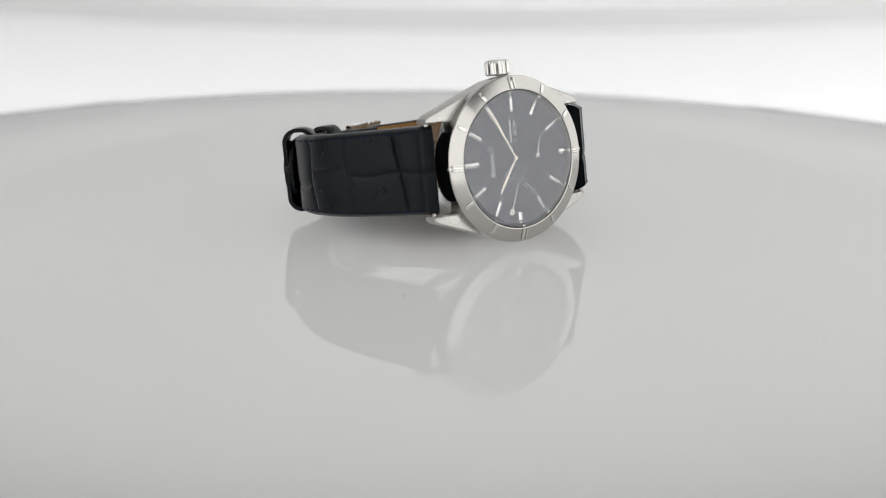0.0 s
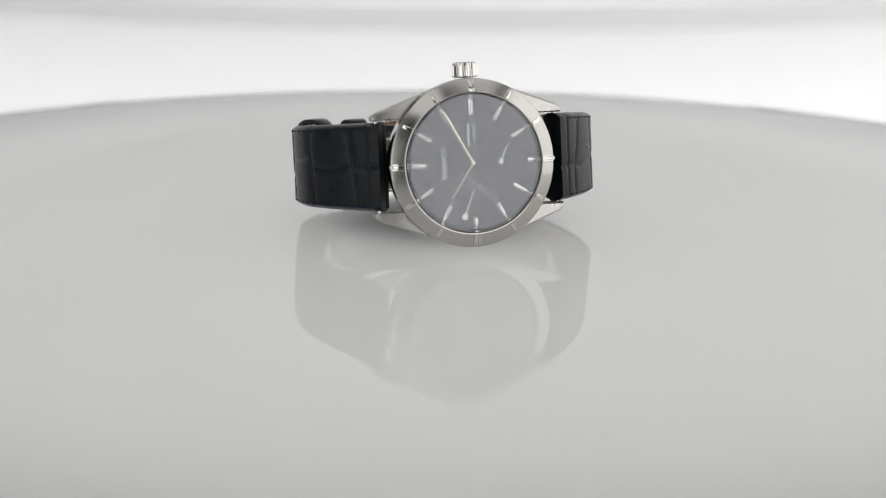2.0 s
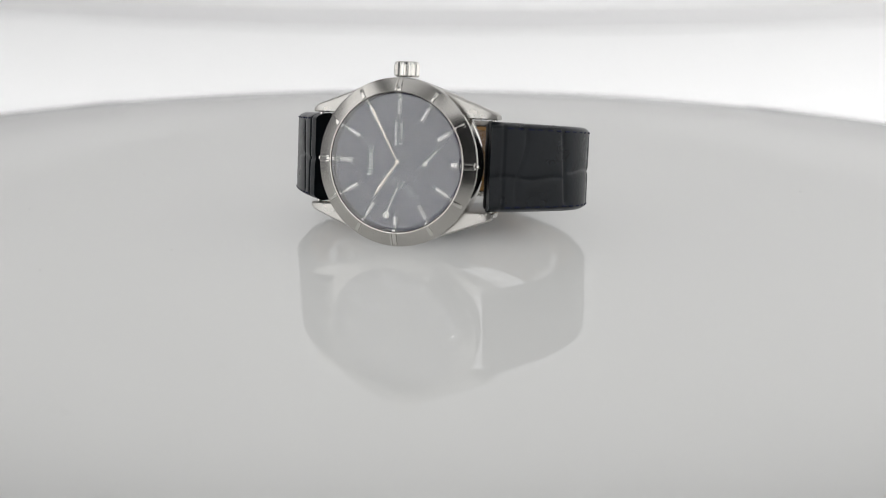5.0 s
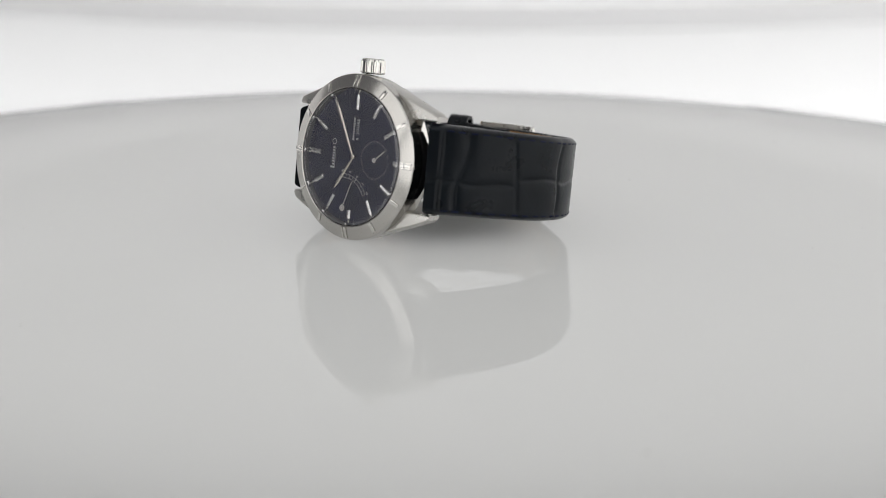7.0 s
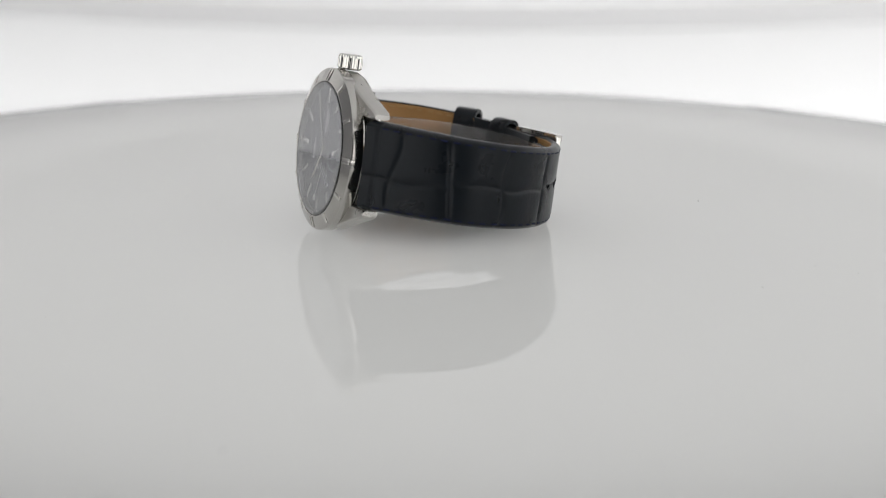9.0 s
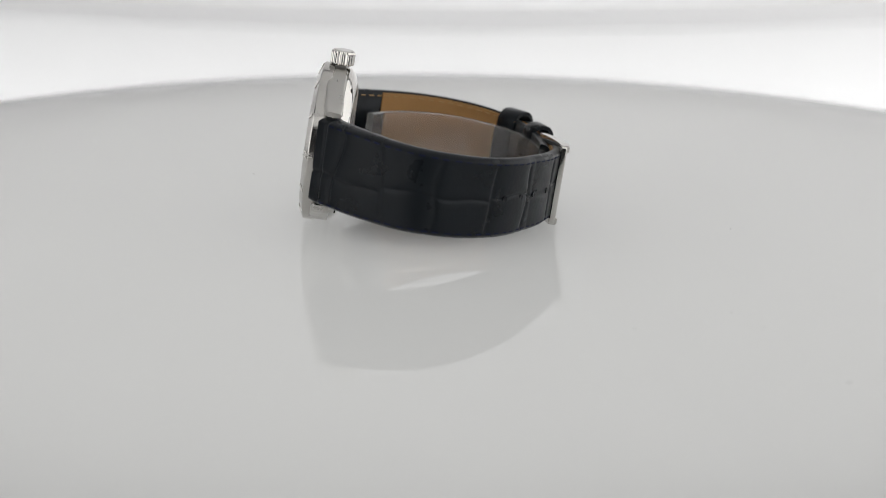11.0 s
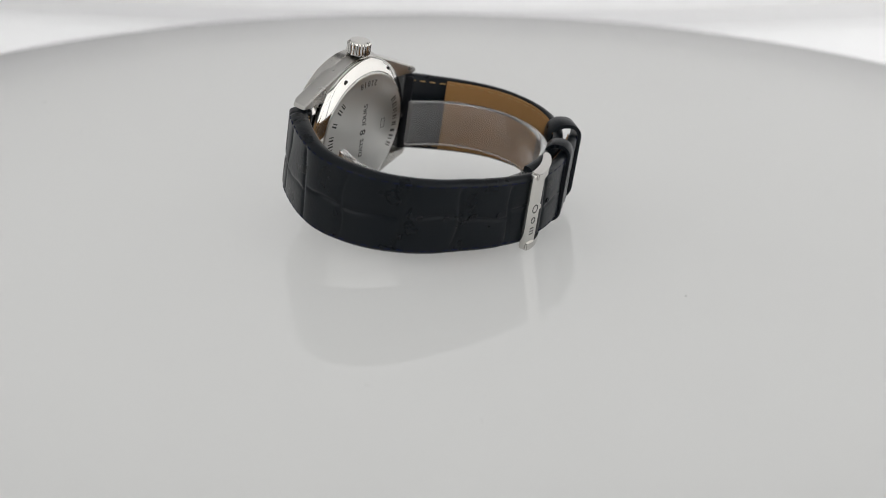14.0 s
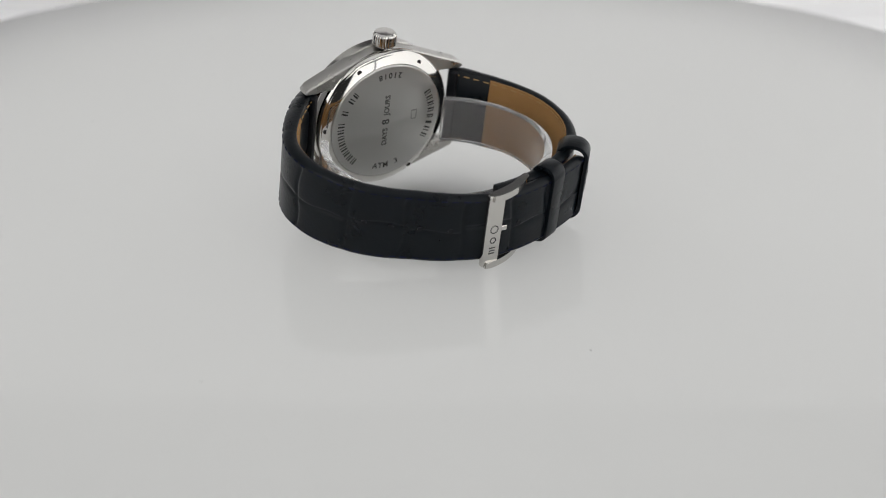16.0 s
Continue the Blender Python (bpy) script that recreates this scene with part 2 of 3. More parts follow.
def turntable():
    root = new("turntable")
    tagged(root, label="round glossy white acrylic turntable on a spindle", category="turntable")
    prof = [(0, 0.0004)] + [(0.2252 * k / 12, 0.0004) for k in range(1, 12)] + [(0.2240, 0.0004), (0.2249, 0.0002), (0.2252, -0.0004), (0.2252, -0.0084), (0.2244, -0.0098), (0.2232, -0.010), (0, -0.010)]
    up = Matrix.Rotation(radians(90), 4, "X")
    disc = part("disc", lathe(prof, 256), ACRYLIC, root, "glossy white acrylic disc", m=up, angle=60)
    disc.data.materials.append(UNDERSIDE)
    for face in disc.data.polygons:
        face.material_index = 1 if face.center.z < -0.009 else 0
    part("spindle", lathe([(0, -0.0104), (0.025, -0.0104), (0.025, -0.60), (0.12, -0.605), (0.12, -0.6195), (0, -0.6195)], 64), ALUMINIUM, root, "grey aluminium spindle and foot", m=up)
    # lamp out of sight, added to lift the contact shadow on the disc
    part("unseen_light_ring", lathe([(0.026, -0.036), (0.210, -0.036), (0.214, -0.040), (0.214, -0.051), (0.026, -0.051), (0.026, -0.036)], 96), GLOW_UNDER, root, "unseen frosted ring light under the disc", m=up)
    rng = random.Random(4)
    bm = bmesh.new()
    for k in range(26):
        r, a, s = 0.05 + 0.15 * rng.random() ** 0.6, rng.uniform(0, 6.283), rng.uniform(0.00008, 0.0002)
        bmesh.ops.create_icosphere(bm, subdivisions=1, radius=s, matrix=Matrix.Translation((r * math.cos(a), r * math.sin(a), 0.0004 + s * 0.6)))
    part("dust", bm, DUST, root, "tiny grey dust specks", kind="stuff")
    return root


TABLE = turntable()

# ---------------------------------------------------------------- the watch
# Built in millimetres: x towards six o'clock, z towards three o'clock and the crown, y backwards; the dial's centre is the origin.
# It leans back on the table, on the bezel's edge and the strap's far edge.
LEAN = Matrix.Translation((0.00005, -0.0311, 0.02195)) @ pose(0, 0, 0, 0, 0, -2.8) @ pose(0, 0, 0, -8.3) @ pose(0, 0, 0, 0, -1.1) @ Matrix.Diagonal((0.001, 0.001, 0.001, 1))
R_LEAN = LEAN.normalized()


def watch_part(name, bm, mat, parent, label="", angle=35, kind=""):
    return part(name, bm, mat, parent, label, LEAN, angle, kind)


watch = new("wristwatch")
tagged(watch, label="steel wristwatch with navy dial and crocodile strap, on its side", category="wristwatch")


def build_case():
    case = watch_part("case", lathe([(0, 2.45), (17.2, 2.45), (19.3, 2.55), (20.3, 2.8), (20.45, 3.4), (20.42, 5.45), (19.5, 5.55), (19.5, 5.9), (20.1, 6.0), (19.7, 6.6), (18.9, 7.1), (17.0, 7.3), (0, 7.3)], 160), STEEL, watch, "rounded steel case")
    for sx in (-1, 1):
        for sz in (-1, 1):
            secs = []
            for k in range(21):
                # the flank follows the case, then runs straight to the tip
                x = 24.2 * k / 20
                u = x / 24.2
                zo = math.sqrt(20.62 ** 2 - x * x) if x < 7.2 else 19.33 - 6.3 * (x - 7.2) / 17.0
                zi = 11.35
                yf = 0.7 + 0.5 * u + 1.1 * u ** 2.5
                yb = 5.45 + 1.3 * u ** 1.5
                if k == 20:
                    zo, yf, yb = zo - 0.4, yf + 0.4, yb - 0.3
                c = 0.35
                ring = [(yf, zi + c), (yf, zo - c * 1.3), (yf + c, zo - c * 0.3), (yf + 2 * c, zo), (yb - c, zo - 0.2), (yb, zo - 0.2 - c), (yb, zi + c), (yb - c, zi), (yf + c, zi)]
                secs.append([(sx * x, y, sz * z) for y, z in ring])
            lug = watch_part("lug", loft(secs), BRUSHED, case, "brushed steel lug", 28)
        bar = lathe([(0, -11.35), (0.55, -11.35), (0.55, 11.35), (0, 11.35)], 16)
        bmesh.ops.transform(bar, matrix=Matrix.Translation((sx * 22.9, 4.5, 0)) @ Matrix.Rotation(radians(90), 4, "X"), verts=bar.verts)
        watch_part("spring_bar", bar, STEEL, case, "thin steel spring bar")
    return case


case = build_case()


def build_bezel():
    bz = watch_part("bezel", lathe([(17.15, 0.6), (17.15, -1.75), (17.3, -1.98), (17.55, -2.02), (20.35, -1.0), (20.7, -0.85), (20.85, -0.55), (20.85, 2.0), (20.6, 2.35), (19.4, 2.5), (17.15, 2.4)], 192), BEZEL_STEEL, watch, "satin steel bezel with raised hour bars", 25)
    slope = math.degrees(math.atan2(0.96, 2.55))
    for h in range(12):
        wide = h % 3 == 0
        bm = bmesh.new()
        m = spin(30 * h) @ Matrix.Translation((18.85, -1.48, 0)) @ Matrix.Rotation(radians(slope), 4, "Z")
        if wide:
            for s in (-1, 1):
                box(bm, (3.1, 0.5, 0.5), m @ Matrix.Translation((0.12, -0.1, s * 0.6)), 0.14)
            box(bm, (2.8, 0.34, 0.8), m @ Matrix.Translation((0, 0.03, 0)), 0.05)
            if h % 6 == 0:
                box(bm, (0.9, 1.5, 1.0), spin(30 * h) @ Matrix.Translation((20.7, -0.1, 0)), 0.35, 3)
        else:
            box(bm, (2.5, 0.36, 0.95), m @ Matrix.Translation((0.0, -0.1, 0)), 0.1)
        watch_part("hour_bar", bm, STEEL, bz)
    watch_part("chapter_ring", lathe([(16.55, 0.02), (16.65, -0.1), (17.12, -1.6), (17.14, 0.3), (16.55, 0.3)], 160), REHAUT, bz, "dark reflective inner ring")
    return bz


bezel = build_bezel()
crystal = watch_part("crystal", lathe([(0, -2.1), (8, -2.1), (16.0, -2.1), (16.7, -2.1), (17.05, -1.98), (17.12, -1.8), (17.12, -1.4), (16.7, -1.4), (16, -1.4), (0, -1.4)], 128), CRYSTAL, watch, "clear flat sapphire crystal")
crystal.visible_shadow = False


def build_dial():
    d = watch_part("dial", lathe([(0, 0.0), (8, 0.0), (16.6, 0.0), (16.6, 0.4), (0, 0.4)], 128), DIAL, watch, "deep navy sunburst dial")
    bm = bmesh.new()
    for k in range(60):
        if k % 5:
            box(bm, (0.55, 0.03, 0.11), spin(6 * k) @ Matrix.Translation((16.15, -0.012, 0)))
    watch_part("minute_track", bm, PRINT_DIM, d, "fine pale minute ticks", kind="stuff")
    for h in range(12):
        r0, r1, w = 11.8, 15.8, 1.05
        if h == 6:
            r0, r1, w = 14.0, 15.7, 1.3
        if h == 9:
            r0, r1, w = 13.4, 15.6, 1.3
        if h == 0:
            r0, r1, w = 11.8, 15.4, 1.2
        bm, tip, hgt = bmesh.new(), 0.0 if h in (0, 6, 9) else 0.6, 0.55
        ol = [(r0, -w / 2), (r1 - tip, -w / 2), (r1, -w * 0.1), (r1, w * 0.1), (r1 - tip, w / 2), (r0, w / 2)]
        ys = [(0.0, 1.0), (-0.30, 1.0), (-hgt, 0.16)]
        cx = (r0 + r1) / 2
        secs = [[(cx + (x - cx) * (1 if s == 1 else 0.9), y, z * s) for x, z in ol] for y, s in ys]
        loft(secs, bm)
        bmesh.ops.transform(bm, matrix=spin(30 * h), verts=bm.verts)
        mk = watch_part("hour_marker", bm, MARKER, d, "faceted polished metal baton")
        bm = bmesh.new()
        for o in ((-0.45, 0.45) if h == 0 else (0,)):
            bmesh.ops.create_uvsphere(bm, u_segments=10, v_segments=6, radius=0.26, matrix=spin(30 * h) @ Matrix.Translation((16.15, -0.06, o)) @ Matrix.Diagonal((1, 0.4, 1, 1)))
        watch_part("lume_dot", bm, LUME, mk)
        bm = box(bmesh.new(), (0.55, 1.1, 0.95), spin(30 * h) @ Matrix.Translation((16.8, -0.75, 0)), 0.08)
        watch_part("hour_block", bm, MARKER, mk)
    # small seconds
    bm = bmesh.new()
    c = Matrix.Translation((7.25, 0, 0))
    for k in range(60):
        box(bm, (0.45, 0.03, 0.1), c @ spin(6 * k) @ Matrix.Translation((4.6, -0.012, 0)))
    watch_part("seconds_track", bm, PRINT_DIM, d, "fine ring of pale seconds ticks", kind="stuff")
    # power reserve scale: two arcs about the pivot of its own hand
    px, pz = -2.55, -13.15
    bm = bmesh.new()
    for r in (7.7, 8.65):
        for k in range(32):
            a = radians(-6 + 66 * (k + 0.5) / 32)
            box(bm, (r * radians(66 / 32) * 1.05, 0.03, 0.085), Matrix.Translation((px + r * math.sin(a), -0.012, pz + r * math.cos(a))) @ Matrix.Rotation(a, 4, "Y"))
    for k in range(9):
        a = radians(-6 + 66 * k / 8)
        box(bm, (0.085 if k % 2 else 0.13, 0.03, 0.95), Matrix.Translation((px + 8.17 * math.sin(a), -0.013, pz + 8.17 * math.cos(a))) @ Matrix.Rotation(a, 4, "Y"))
    watch_part("reserve_scale", bm, PRINT, d, "white curved power reserve scale")
    for k, s in enumerate("86420"):
        a = radians(-6 + 66 * k / 4)
        lettering("numeral", s, 1.05, LEAN @ basis((px + 9.4 * math.sin(a), -0.014, pz + 9.4 * math.cos(a)), (math.sin(a), 0, math.cos(a)), (-math.cos(a), 0, math.sin(a))), PRINT, d)
    lettering("lettering", "8  JOURS", 1.2, LEAN @ basis((0.62, -0.014, 6.9), (0, 0, 1), (-1, 0, 0)), PRINT, d, 0.02, 1.15)
    bm = bmesh.new()
    rng = random.Random(2)
    z = 4.1
    while z < 9.7:
        w = rng.uniform(0.3, 0.62)
        box(bm, (0.62, 0.03, w), Matrix.Translation((-0.8, -0.012, z + w / 2)))
        z += w + 0.16
    watch_part("model_mark", bm, PRINT, d, "row of small white bars")
    bm = bmesh.new()
    z = -3.7
    for k in range(8):
        w = 0.62 if k else 0.75
        box(bm, (0.72 if k else 1.25, 0.03, w * 0.62), Matrix.Translation((-7.35 - (0 if k else 0.2), -0.012, z + w / 2)))
        z += w + 0.08
    box(bm, (0.1, 0.03, 5.4), Matrix.Translation((-6.72, -0.012, -1.0)))
    for k in range(14):
        a = 2 * math.pi * k / 14
        box(bm, (0.36, 0.03, 0.16), Matrix.Translation((-7.35 + 0.72 * math.cos(a), -0.012, 3.15 + 0.62 * math.sin(a))) @ Matrix.Rotation(-a + 1.57, 4, "Y"))
    watch_part("maker_mark", bm, PRINT, d, "white bars and a ring")
    bm = bmesh.new()
    for s in (-1, 1):
        for k in range(6):
            a = radians(180 + s * (7 + 2.0 * k))
            box(bm, (0.35, 0.03, 0.34), spin(math.degrees(a)) @ Matrix.Translation((15.9, -0.012, 0)))
    watch_part("origin_mark", bm, PRINT_DIM, d)
    return d


dial = build_dial()


def lance(length, tail, width, y, ridge):
    """A faceted hand along x that widens towards its blunt tip."""
    ol = [(-tail, 0.2), (length * 0.1, 0.3), (length * 0.82, width / 2), (length, 0.12), (length, -0.12), (length * 0.82, -width / 2), (length * 0.1, -0.3), (-tail, -0.2)]
    bm = bmesh.new()
    low = [bm.verts.new((x, y, z)) for x, z in ol]
    top = [bm.verts.new((x * 0.985, y - ridge, z * 0.12)) for x, z in ol]
    n = len(ol)
    for k in range(n):
        bm.faces.new((low[k], low[(k + 1) % n], top[(k + 1) % n], top[k]))
    bm.faces.new(low)
    bm.faces.new(top[::-1])
    return bm


def build_hands():
    bm = lance(10.2, 0.6, 1.0, -0.34, 0.13)
    bmesh.ops.transform(bm, matrix=spin(304.5), verts=bm.verts)
    watch_part("hour_hand", bm, HAND, watch, "slim polished baton hour hand")
    bm = lance(15.7, 0.6, 0.95, -0.52, 0.11)
    bmesh.ops.transform(bm, matrix=spin(61.2), verts=bm.verts)
    watch_part("minute_hand", bm, HAND, watch, "slim polished baton minute hand")
    watch_part("hand_cap", lathe([(0, -0.68), (0.42, -0.68), (0.62, -0.6), (0.66, -0.05), (0, -0.05)], 32), HAND, watch, "small round polished cap")
    px, pz = -2.55, -13.15
    bm = lathe([(0, -0.34), (0.78, -0.34), (0.84, -0.28), (0.84, -0.2), (0, -0.2)], 32)
    box(bm, (7.4, 0.08, 0.2), Matrix.Translation((3.7, -0.27, 0)))
    a = math.degrees(math.atan2(7.05, 2.75))
    bmesh.ops.transform(bm, matrix=Matrix.Translation((px, 0, pz)) @ Matrix.Rotation(radians(-a), 4, "Y"), verts=bm.verts)
    watch_part("reserve_hand", bm, SATIN, watch, "thin power reserve hand with a disc")
    bm = lathe([(0, -0.30), (0.55, -0.30), (0.62, -0.25), (0.62, -0.16), (0, -0.16)], 32)
    box(bm, (4.2, 0.07, 0.24), Matrix.Translation((2.1, -0.23, 0)))
    return part("seconds_hand", bm, SATIN, watch, "thin polished small seconds hand", Matrix.Diagonal((0.001, 0.001, 0.001, 1)))


seconds = build_hands()
SECOND_ROWS = [(t, R_LEAN @ Matrix.Translation((0.00725, 0, 0)) @ spin(90 + 11 + 6 * t)) for t in range(0, 17)]


def build_crown():
    bm, n = bmesh.new(), 96
    prof = [(20.9, 2.7), (21.15, 3.05), (21.4, 3.2), (24.0, 3.2), (24.5, 2.95), (24.8, 2.55), (24.86, 0.4)]
    rings = []
    for z, r in prof:
        ring = []
        for k in range(n):
            a = 2 * math.pi * k / n
            cut = 0.17 if (k % 4 < 2 and 21.3 < z < 24.3) else 0.0
            ring.append((r - cut, a, z))
        rings.append([(q * math.cos(a), 3.6 + q * math.sin(a), z) for q, a, z in ring])
    loft(rings, bm)
    c = watch_part("crown", bm, STEEL, watch, "fluted steel winding crown", 20)
    bm = lathe([(0, -1.4), (2.3, -1.4), (2.3, 0.6), (0, 0.6)], 32)
    bmesh.ops.transform(bm, matrix=Matrix.Translation((0, 3.6, 19.6)) @ Matrix.Rotation(radians(90), 4, "X"), verts=bm.verts)
    watch_part("crown_tube", bm, STEEL, c)


build_crown()


def build_caseback():
    cb = watch_part("caseback", lathe([(0, 8.35), (8, 8.35), (16.1, 8.35), (16.4, 8.35), (16.7, 8.25), (16.85, 8.0), (16.85, 7.2), (0, 7.2)], 128), BACK_STEEL, watch, "brushed steel caseback with engraving")
    watch_part("back_ring", lathe([(16.9, 7.2), (16.9, 8.0), (17.1, 8.05), (19.0, 7.2), (19.5, 6.6), (19.3, 6.2), (16.9, 6.2)], 128), STEEL, cb, "polished sloping ring")
    for h in range(6):
        a = math.pi * h / 3
        bm = lathe([(0, 7.6), (0.62, 7.6), (0.7, 7.5), (0.7, 6.8), (0, 6.8)], 20)
        bmesh.ops.transform(bm, matrix=Matrix.Translation((18.3 * math.cos(a), 0, 18.3 * math.sin(a))), verts=bm.verts)
        watch_part("screw", bm, PIN_DARK, cb, "small dark screw")
    y = 8.362

    def place(x, z, along, up):
        return LEAN @ basis((x, y, z), along, up)
    lettering("engraving", "DAYS", 2.15, place(0.1, -4.7, (0, 0, 1), (1, 0, 0)), ENGRAVED, cb)
    lettering("engraving", "8", 3.2, place(0.1, -0.1, (0, 0, 1), (1, 0, 0)), ENGRAVED, cb)
    lettering("engraving", "JOURS", 2.15, place(0.1, 5.0, (0, 0, 1), (1, 0, 0)), ENGRAVED, cb)

    def arc(body, r, mid, step, size):
        for k, s in enumerate(body):
            a = radians(mid - (k - (len(body) - 1) / 2) * step)
            rad, tan = (math.cos(a), 0, math.sin(a)), (math.sin(a), 0, -math.cos(a))
            if s != " ":
                lettering("engraving", s, size, place(r * rad[0], r * rad[2], tan, [-q for q in rad]), ENGRAVED, cb)
    arc("21018", 14.0, 90, 6.2, 2.3)
    arc("ATM 3", 13.8, 266, 7.0, 2.3)

    def bars(mid, step, r, widths):
        """One short block of strokes for each engraved letter; 0 is a gap."""
        bm, n = bmesh.new(), len(widths)
        for k, w in enumerate(widths):
            a = radians(mid + (k - (n - 1) / 2) * step)
            m = Matrix.Translation((r * math.cos(a), y, r * math.sin(a))) @ Matrix.Rotation(-a, 4, "Y")
            if w:
                for o in (-1, 1):
                    box(bm, (2.0, 0.03, 0.46 if o < 0 else 0.3), m @ Matrix.Translation((0, 0, o * w * 0.32)))
        watch_part("engraved_bars", bm, ENGRAVED, cb, "curved row of engraved bars")
    bars(-2, 7.6, 14.1, (1.2, 1.2, 1.2, 1.3, 1.4, 1.3, 1.3, 1.4, 0, 1.3, 0, 1.3, 0.9))
    bars(180, 8.0, 14.1, (1.3, 1.3, 1.3, 1.3, 1.0, 0.5, 1.4, 1.1))
    bm = bmesh.new()
    for s in (-1, 1):
        box(bm, (0.14, 0.03, 2.6), Matrix.Translation((-8.6 + s * 0.75, y, 0.6)))
        box(bm, (1.64, 0.03, 0.14), Matrix.Translation((-8.6, y, 0.6 + s * 1.3)))
    watch_part("engraved_square", bm, ENGRAVED, cb)


build_caseback()

# ---------------------------------------------------------------- strap
A_SIX, A_TWELVE, B_Y, C_Y = 38.4, 36.4, 30.3, 29.0


def oval(th):
    """The loop's middle line: 0 at the dial, positive towards six o'clock. The twelve o'clock side is squarer at the back."""
    bulge = 2.8 * math.exp(-((math.degrees(th) % 360 - 238) / 32) ** 2)
    return outward(th) * bulge + Vector((half_width(th) * math.sin(th), C_Y - B_Y * math.cos(th), -1.45 * ((1 - math.cos(th)) / 2) ** (1.2 if math.sin(th) > 0 else 6)))


def half_width(th):
    return A_SIX if math.sin(th) > 0 else A_TWELVE


def outward(th):
    return Vector((math.sin(th) / half_width(th), -math.cos(th) / B_Y, 0)).normalized()


def strap_sections(th0, th1, count, out):
    """Evenly stepped points with their outward normals; out(degrees) shifts the line outwards."""
    pts, fine = [], 1200
    raw = []
    for k in range(fine + 1):
        th = th0 + (th1 - th0) * k / fine
        p = oval(th)
        n = outward(th)
        raw.append((p + n * out(math.degrees(th)), n))
    s = [0.0]
    for a, b in zip(raw, raw[1:]):
        s.append(s[-1] + (b[0] - a[0]).length)
    j = 0
    for k in range(count + 1):
        d = s[-1] * k / count
        while j < fine - 1 and s[j + 1] < d:
            j += 1
        u = (d - s[j]) / max(1e-9, s[j + 1] - s[j])
        pts.append((raw[j][0].lerp(raw[j + 1][0], u), raw[j][1].lerp(raw[j + 1][1], u).normalized(), d))
    return pts, s[-1]


def plate_lines(seed):
    rng, at, rows = random.Random(seed), 8.0, []
    while at < 140:
        rows.append((at, rng.uniform(-0.7, 0.7), rng.uniform(0, 6.28), rng.uniform(-0.16, 0.16), rng.uniform(-3.0, 3.0), rng.random()))
        at += rng.uniform(11.0, 16.0)
    return rows


def groove(s, v, rows, half):
    """Depth of the creases between the crocodile plates at s along and v across (mm)."""
    d, lo = 9.0, rows[0]
    for q in rows:
        line = q[0] + q[1] * math.sin(v * 0.35 + q[2]) + q[3] * v
        d = min(d, abs(s - line))
        if line < s:
            lo = q
    d2 = abs(v - lo[4] - 0.35 * math.sin(s * 0.45 + lo[2]))
    along = s - lo[0]
    fade = min(1.0, max(0.15, along / 3.0)) if lo[5] < 0.4 else 1.0
    crease = 0.30 * math.exp(-(d / 0.50) ** 2) + 0.22 * fade * (1 - math.exp(-(d / 0.7) ** 2)) * math.exp(-(d2 / 0.40) ** 2)
    # fine wrinkles gather beside the broad creases
    crease += 0.012 * max(0.0, math.sin(v * 5.2 + 0.6 * math.sin(s * 1.3))) * math.exp(-((d - 1.3) / 0.9) ** 2)
    if half - abs(v) < 2.6:
        crease *= max(0.0, (half - abs(v) - 1.4) / 1.2)
    # the fold beside the lugs
    crease += 0.34 * math.exp(-((s - 3.2) / 0.35) ** 2)
    pillow = -0.13 * (1 - math.exp(-(min(d, d2 * 1.4) / 1.6) ** 2))
    return crease + pillow


